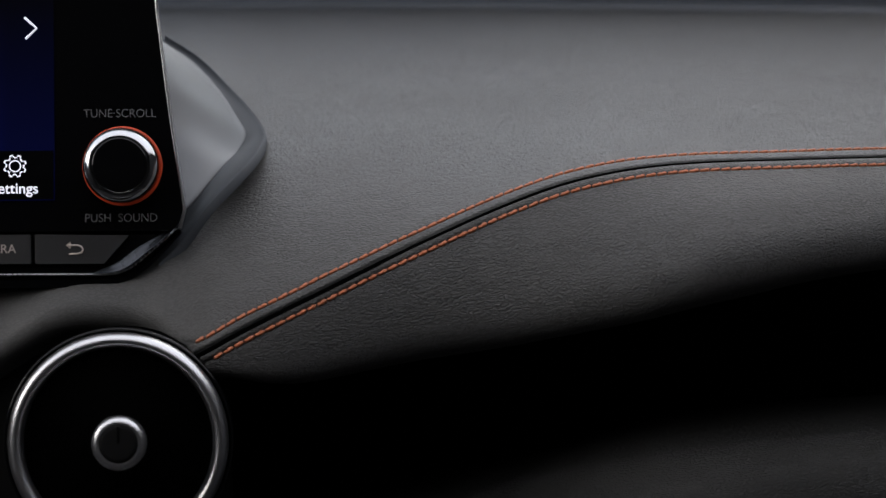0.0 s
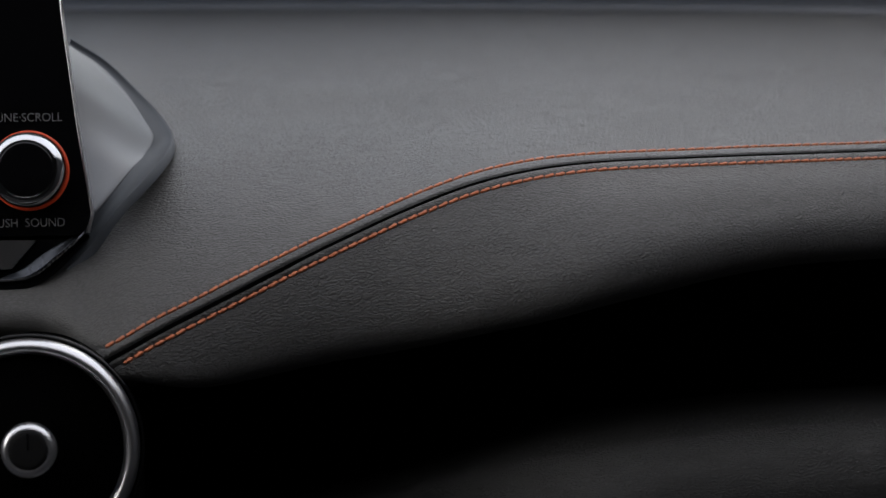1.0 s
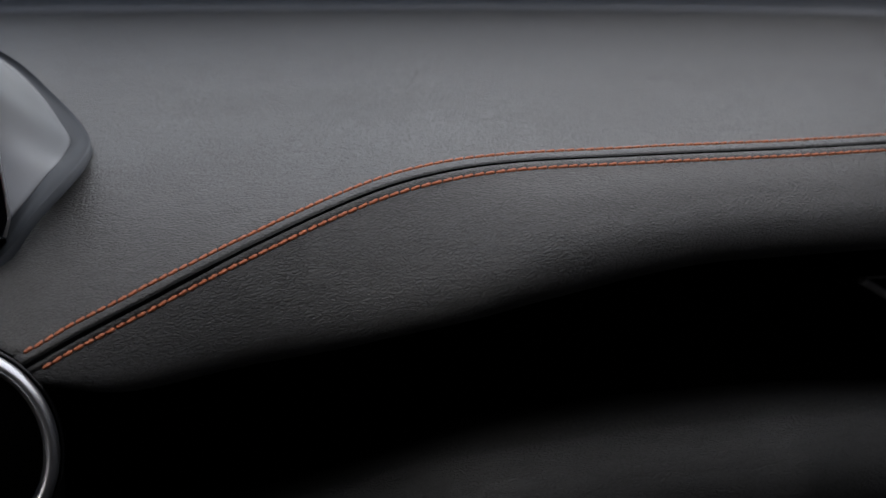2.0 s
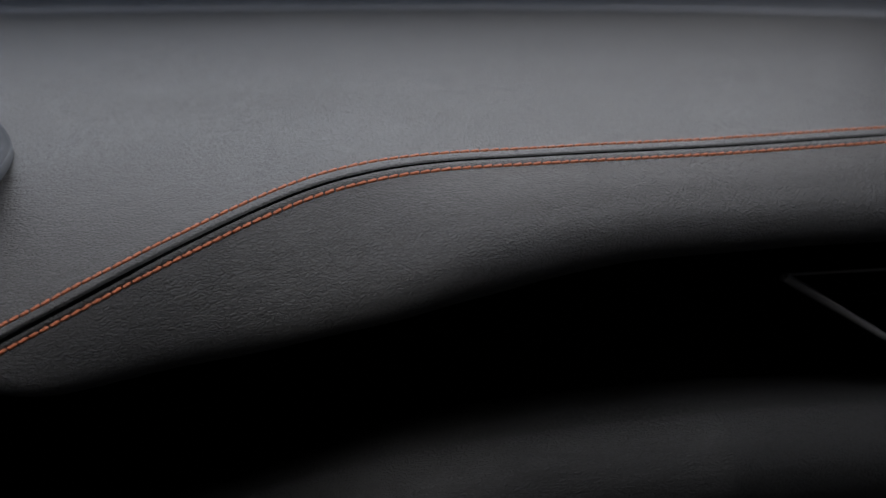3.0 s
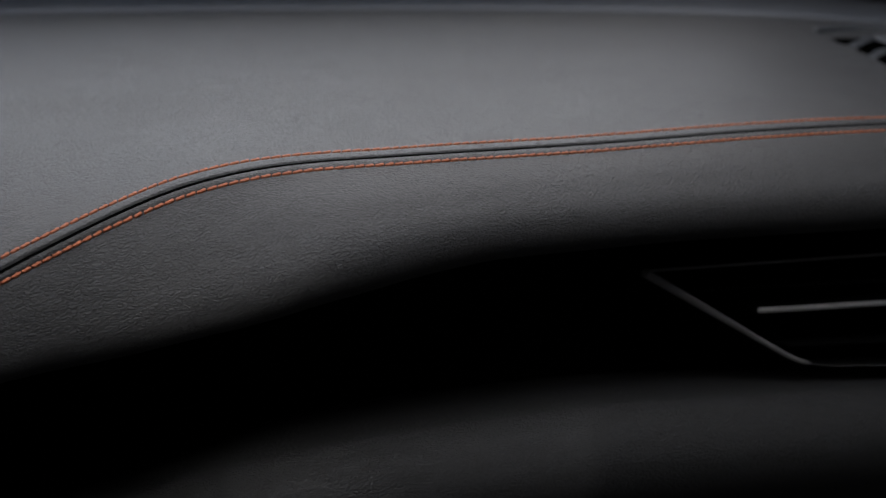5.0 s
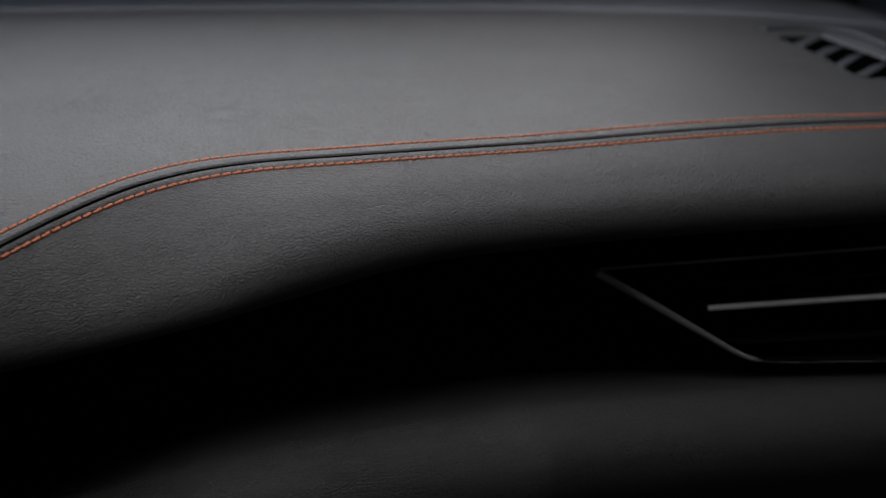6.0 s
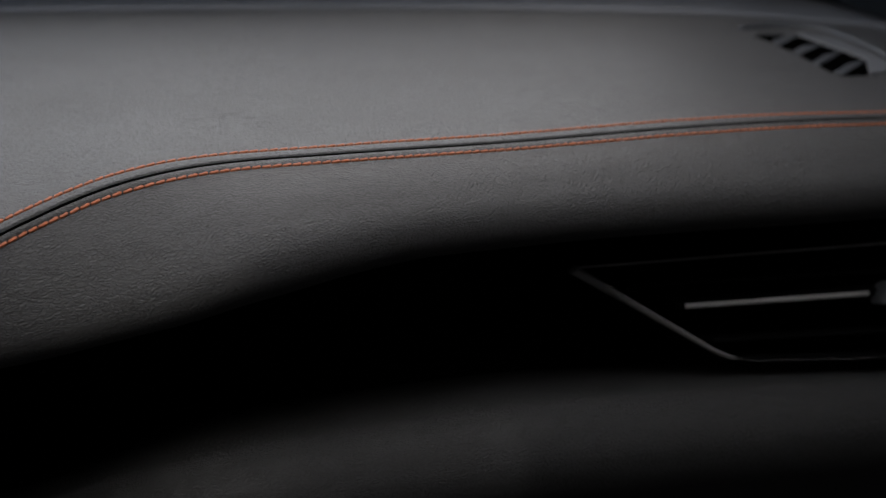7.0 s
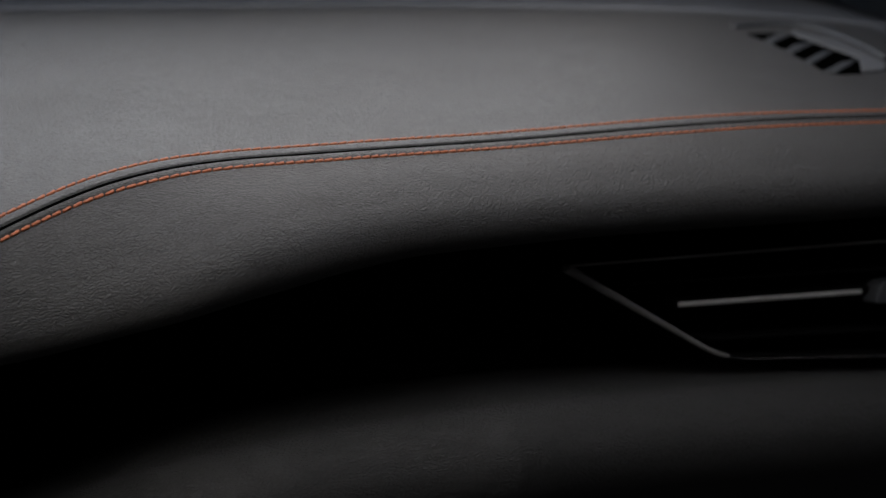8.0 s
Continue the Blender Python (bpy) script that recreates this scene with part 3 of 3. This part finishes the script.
# ---- silver pod behind the screen ----
OUTER = [(-0.0689, 0.95, 1.0915), (-0.0544, 0.95, 1.0814), (-0.0423, 0.945, 1.069), (-0.0341, 0.935, 1.0582), (-0.0293, 0.927, 1.0506),
         (-0.0326, 0.9042, 1.0463), (-0.0376, 0.8740, 1.0450), (-0.0465, 0.8480, 1.0375), (-0.0551, 0.838, 1.0290), (-0.0660, 0.836, 1.018)]
SKIRT = [(-0.0676, 0.957, 1.0918), (-0.0515, 0.960, 1.0806), (-0.0380, 0.962, 1.0668), (-0.0262, 0.958, 1.0545), (-0.0198, 0.9374, 1.0472),
         (-0.0215, 0.8900, 1.0470), (-0.0289, 0.8600, 1.0425), (-0.0423, 0.8420, 1.0310), (-0.0531, 0.8375, 1.0170), (-0.0640, 0.832, 1.007)]
pod = thing("screen_pod", label="satin silver pod behind the touch screen, its edge shade added as a strip", category="trim")
line = spline(OUTER, 60)
root = spline([(-0.100, 0.862, 1.130), (-0.085, 0.862, 1.115), (-0.078, 0.858, 1.085), (-0.076, 0.854, 1.055), (-0.074, 0.850, 1.028)], 60)
rows = []
for k in range(16):
    u = k / 15
    bulge = 0.003 * math.sin(math.pi * u) * (1 - 0.35 * u)
    rows.append(root + (line - root) * u + np.array([0.0, -1.0, 0.2]) * bulge)
edge_dir = line - np.array([-0.09, 0.9, 1.06])
edge_dir[:, 1] = 0
edge_dir /= np.linalg.norm(edge_dir, axis=1, keepdims=True)
rows.append(line + edge_dir * 0.0006 + np.array([0, 0.0015, 0]))
rows.append(line + edge_dir * 0.0002 + np.array([0, 0.006, -0.001]))
rows.append(line - edge_dir * 0.004 + np.array([0, 0.020, -0.006]))
part("shell", sheet(np.array(rows), 0), SATIN, pod, "satin silver shell")
# added strip: its darker colour stands for the shaded hollow round the pod
skirt_line = spline(SKIRT, 60)
rows = []
for k in range(9):
    u = k / 8
    sag = 0.0035 * math.sin(math.pi * u)
    rows.append(line + (skirt_line - line) * u + np.array([0, 0.0015 + sag, 0.002 * u - 0.5 * sag]))
rows.append(skirt_line + np.array([0.0006, 0.004, -0.003]))
part("skirt", sheet(np.array(rows), 0), HOLLOW_SHADE, pod, "added hollow strip along the edge, shade in its dark colour")

# ---- round air vent ----
vent = thing("round_air_vent", label="round black air vent with a brushed metal ring and centre knob", category="air vent")
vent.matrix_world = Matrix.Translation((-0.0776, 0.775, 0.9490)) @ pose(0, 0, 0, -12, 0, 0) @ Matrix.Diagonal((0.974, 0.974, 0.974, 1))
ringp = []
for i in range(14):
    a = math.pi * (0.02 + 0.96 * i / 13)
    ringp.append((0.0424 + 0.0034 * math.cos(a), -0.0005 - 0.0052 * math.sin(a)))
part("metal_ring", turned(ringp, 128), METAL, vent, "brushed metal ring")
part("outer_collar", turned([(0.0475, 0.006), (0.0477, 0.001), (0.0470, -0.0008), (0.0462, -0.0002), (0.0458, 0.004)], 128), GLOSS, vent, "gloss black collar")
# duct and backing near zero, the inner shade is in their colour
part("duct", capped(turned([(0.0475, 0.004), (0.0470, 0.030), (0.0400, 0.032), (0.0393, 0.031), (0.0392, 0.004), (0.0391, -0.0010)], 96)), SHADE_BLACK, vent, "black duct with its inner shade in the colour")
part("backing", capped(turned([(0.0391, 0.030), (0.0391, 0.0295), (0.01, 0.0290), (0.002, 0.0290)], 64)), SHADE_BLACK, vent)
for z in (-0.026, -0.013, 0.013, 0.026):
    half = math.sqrt(0.0385**2 - z * z)
    part("slat", slab([(-half, z - 0.0007), (half, z - 0.0007), (half, z + 0.0007), (-half, z + 0.0007)], 0.006, 0.022, 0.0003), BLACK, vent, "black slat", smooth=False)
part("slat", slab([(-0.038, -0.0016), (0.038, -0.0016), (0.038, 0.0016), (-0.038, 0.0016)], 0.006, 0.022, 0.0005), BLACK, vent, "black slat", smooth=False)
vk = part("vent_knob", capped(turned([(0.0060, 0.010), (0.0098, -0.006), (0.0108, -0.008), (0.0109, -0.0125), (0.0106, -0.0138), (0.0099, -0.0146), (0.0090, -0.0150), (0.0082, -0.0151), (0.0080, -0.0150)], 96)), METAL, vent, "small brushed metal knob",
          m=Matrix.Translation((0.0018, -0.006, 0.0012)))
part("knob_face", capped(turned([(0.0081, -0.0140), (0.0080, -0.0151), (0.006, -0.0152), (0.001, -0.0152)], 48)), BLACK, vk, "black knob face")
part("pointer", slab([(-0.0003, 0.0005), (0.0003, 0.0005), (0.0003, 0.0070), (-0.0003, 0.0070)], -0.0154, -0.0150), GLOSS, vk, "fine black pointer line", smooth=False)
bm = bmesh.new()
for i in range(80):
    bmesh.ops.create_cube(bm, size=1, matrix=Matrix.Rotation(2 * math.pi * i / 80, 4, "Y") @ Matrix.Translation((0.0109, -0.0105, 0)) @ Matrix.Diagonal((0.0006, 0.0042, 0.0004, 1)))
part("knurling", bm, METAL, vk, "fine knurled grip", smooth=False)

# ---- side air vent in the recess ----
side_vent = thing("side_air_vent", label="black slanted side air vent with a thin grey metallic frame", category="air vent")
side_vent.matrix_world = Matrix.Translation((0.4438, 0.900, 0.9450)) @ pose(0, 0, 0, 0, 0, 8.97) @ pose(0, 0, 0, -8, 0, 0) @ Matrix.Diagonal((1.0323, 1.0323, 1.0323, 1))
frame_line = round_corners([(-0.0960, 0.0345), (-0.0060, -0.0212), (0.150, -0.0370), (0.165, 0.0270)], [0.002, 0.016, 0.010, 0.008], 8)
wide = []
for x, z in frame_line:
    left_leg = 0.0024 - 0.0014 * (x + 0.096) / 0.10 if x < -0.004 and z < 0.0338 else 0.0007
    wide.append(0.00012 if z < -0.016 and x > -0.004 else left_leg)
part("frame", tube([(x, 0.0, z) for x, z in frame_line], 0.001, 8, closed=True, flat=1.6, radii=wide), FRAME, side_vent, "thin grey metallic frame")
inner = round_corners([(-0.0915, 0.0335), (-0.0055, -0.0200), (0.149, -0.0360), (0.164, 0.0265)], [0.002, 0.015, 0.010, 0.008], 6)
bm = bmesh.new()
loops = [[bm.verts.new((x, y, z)) for x, z in inner] for y in (0.0008, 0.045)]
for i in range(len(inner)):
    j = (i + 1) % len(inner)
    bm.faces.new((loops[0][i], loops[0][j], loops[1][j], loops[1][i]))
bm.faces.new(loops[1])
part("duct", bm, BLACK, side_vent, "black duct with its inner shade in the colour", smooth=False)
for z0, z1, x0 in ((0.0215, 0.0175, -0.062), (-0.0110, -0.0150, -0.012)):
    part("slat", slab([(x0, z0 - 0.0008), (0.155, z1 - 0.0078), (0.155, z1 - 0.0062), (x0, z0 + 0.0008)], 0.006, 0.028, 0.0004), BLACK, side_vent, "black slat", smooth=False)
mid_slat = part("slat", slab([(-0.0325, 0.0068), (0.155, -0.0015), (0.155, 0.0030), (-0.0325, 0.0108)], 0.0030, 0.026, 0.001), BLACK, side_vent, "black middle slat", smooth=False)
part("slat_trim", tube([(-0.0305, 0.0022, 0.0088), (-0.028, 0.0014, 0.0088), (0.0795, 0.0014, 0.0038), (0.0815, 0.0022, 0.0037)], 0.0014, 10), SILVER, mid_slat, "satin silver strip")
part("slat_tab", slab(round_corners([(0.0850, -0.0025), (0.1080, -0.0035), (0.1080, 0.0090), (0.0900, 0.0090)], 0.003, 4), -0.006, 0.006, 0.0015), SATIN, mid_slat, "satin silver tab")
part("slat_trim", slab(round_corners([(0.1110, 0.0012), (0.1530, -0.0008), (0.1530, 0.0016), (0.1110, 0.0036)], 0.0005, 3), 0.0014, 0.0036, 0.0004), METAL, mid_slat, "satin silver strip", smooth=False)

# ---- demister outlet in the far corner of the dashboard's top ----


def plan_slab(outline, z0, z1, bevel=0.0):
    """A plate over a plan of (x, y) on the falling corner of the dashboard, from z0 up to z1 over its surface."""
    bm = bmesh.new()
    f = bm.faces.new([bm.verts.new((x, y, z0)) for x, y in outline])
    ext = bmesh.ops.extrude_face_region(bm, geom=[f])
    for v in ext["geom"]:
        if isinstance(v, bmesh.types.BMVert):
            v.co.z = z1
    if bevel:
        bmesh.ops.bevel(bm, geom=list(bm.edges), offset=bevel, segments=2, profile=0.5, affect="EDGES", clamp_overlap=True)
    for v in bm.verts:
        v.co.z += corner_z(v.co.x, v.co.y)
    return bm


def corner_z(x, y):
    (sy, sz), (by, bz) = SEAM([x])[0], BACK([x])[0]
    return top_z(y, (sy, sz, x), (by, bz))


demister = thing("demister_outlet", label="dark plastic demister outlet with slanting ribs in the dashboard top", category="air outlet")
# black plate just proud of the top, painted as the outlet's inner shade
part("well_shade", plan_slab([(0.5945, 1.1999), (0.5946, 1.1735), (0.5938, 1.1410), (0.5892, 1.1052), (0.5846, 1.0697), (0.5880, 1.0641), (0.6073, 1.0675), (0.6291, 1.1098), (0.6274, 1.1381), (0.6242, 1.1610), (0.6229, 1.1911), (0.6183, 1.1972)],
                       -0.004, 0.0006), SHADE_BLACK, demister, "black plate, the opening's shade put into its colour", smooth=False)
for outline in ([(0.5940, 1.1735), (0.5942, 1.1616), (0.6223, 1.1899), (0.6183, 1.1972)], [(0.5932, 1.1410), (0.5917, 1.1285), (0.6242, 1.1610), (0.6089, 1.1579)],
                [(0.5886, 1.1052), (0.5865, 1.0932), (0.6274, 1.1381), (0.6101, 1.1285)], [(0.5834, 1.0708), (0.5880, 1.0652), (0.6288, 1.1098), (0.6101, 1.0988)]):
    part("rib", plan_slab(outline, -0.002, 0.0013, 0.0003), SOFT, demister, "slanting rib", smooth=False)
part("wedge", plan_slab([(0.6235, 1.1923), (0.6248, 1.1622), (0.6280, 1.1392), (0.6295, 1.1109), (0.6073, 1.0675), (0.6297, 1.0774), (0.6400, 1.0955), (0.6418, 1.1235), (0.6433, 1.1688), (0.6289, 1.2029)],
                        -0.002, 0.0016, 0.0006), PALE, demister, "pale wedge beside the ribs", smooth=False)
rimline = [(0.5945, 1.2230), (0.6145, 1.2249), (0.6322, 1.2205), (0.6470, 1.2102), (0.6516, 1.1843), (0.6519, 1.1416), (0.6478, 1.1091)]
part("rim", tube([(x, y, corner_z(x, y) + 0.0006) for x, y in spline([(x, y, 0) for x, y in rimline], 40)[:, :2]], 0.0026, 8), SOFT, demister, "soft grey rim")

# ---- windscreen base ----
cowl_grid = []
for x in np.linspace(-0.60, 0.72, 60):
    by, bz = BACK([x])[0]
    cowl_grid.append(spline([(x, by + 0.008, bz - 0.010), (x, by + 0.010, bz - 0.0005), (x, by + 0.06, bz + 0.0030), (x, by + 0.16, bz + 0.010)], 8))
tagged(part("windscreen_ledge_trim", sheet(np.array(cowl_grid), 0.01, (0, 0, -1)), PALE, None), "grey plastic ledge at the windscreen base", "trim", kind="structure")
frit_grid = []
for x in np.linspace(-0.60, 0.74, 40):
    by, bz = BACK([x])[0]
    frit_grid.append(spline([(x, by + 0.165, bz - 0.005), (x, by + 0.17, bz + 0.015), (x, by + 0.15, bz + 0.035), (x, by + 0.10, bz + 0.06)], 8))
tagged(part("windscreen_black_edge", sheet(np.array(frit_grid), 0.004, (0, 1, 0)), MATT, None), "black band along the windscreen base", "trim", kind="structure")
pane = part("windscreen", slab([(-1.08, -0.02), (0.78, -0.02), (0.72, 1.57), (-1.02, 1.57)], -0.002, 0.003), PANE, None, smooth=False)
ang = math.degrees(math.atan2(GLASS_BASE.y - GLASS_HEAD.y, GLASS_HEAD.z - GLASS_BASE.z))
pane.matrix_world = Matrix.Translation((0, GLASS_BASE.y + 0.01, GLASS_BASE.z + 0.02)) @ pose(0, 0, 0, ang, 0, 0)
pane.visible_shadow = False
tagged(pane, "clear sloping windscreen glass", "windscreen", kind="structure")

# dark pillar base beside the windscreen
pillar = part("pillar_trim", tube(spline([(0.742, 1.02, 1.045), (0.738, 1.16, 1.075), (0.715, 1.27, 1.093), (0.66, 1.37, 1.094), (0.60, 1.42, 1.092)], 30), 0.018, 12, flat=0.6), MATT, None)
tagged(pillar, "dark pillar trim curving round the windscreen corner", "trim", kind="structure")


# ---- the closed cabin round the camera ----
def wall(name, lo, hi, label):
    bm = bmesh.new()
    bmesh.ops.create_cube(bm, size=1, matrix=Matrix.Translation((Vector(lo) + Vector(hi)) / 2) @ Matrix.Diagonal((*(Vector(hi) - Vector(lo)), 1)))
    bmesh.ops.bevel(bm, geom=list(bm.edges), offset=0.008, segments=2, profile=0.5, affect="EDGES")
    return tagged(part(name, bm, LINING, None, smooth=False), label, "wall", kind="structure")


wall("floor", (-1.1, -1.6, 0.25), (0.85, 1.75, 0.30), "dark carpeted cabin floor")
wall("ceiling", (-1.1, -1.6, 1.62), (0.85, 0.10, 1.66), "dark cabin headlining")
wall("wall_rear", (-1.1, -1.65, 0.30), (0.85, -1.6, 1.63), "dark rear of the cabin")
wall("wall_left", (-1.15, -1.6, 0.30), (-1.1, 1.75, 1.18), "dark door lining below the window")
wall("wall_left_pillar", (-1.15, -1.6, 1.18), (-1.1, 0.05, 1.63), "dark cabin pillar lining")
wall("wall_left_front", (-1.15, 0.85, 1.18), (-1.1, 1.75, 1.63), "dark cabin pillar lining")
wall("wall_left_rail", (-1.15, 0.05, 1.56), (-1.1, 0.85, 1.63), "dark roof rail lining")
wall("wall_right", (0.80, -1.6, 0.30), (0.85, 1.75, 1.63), "dark cabin side lining")
wall("wall_front", (-1.1, 1.70, 0.30), (0.80, 1.75, 1.07), "dark bulkhead below the windscreen")
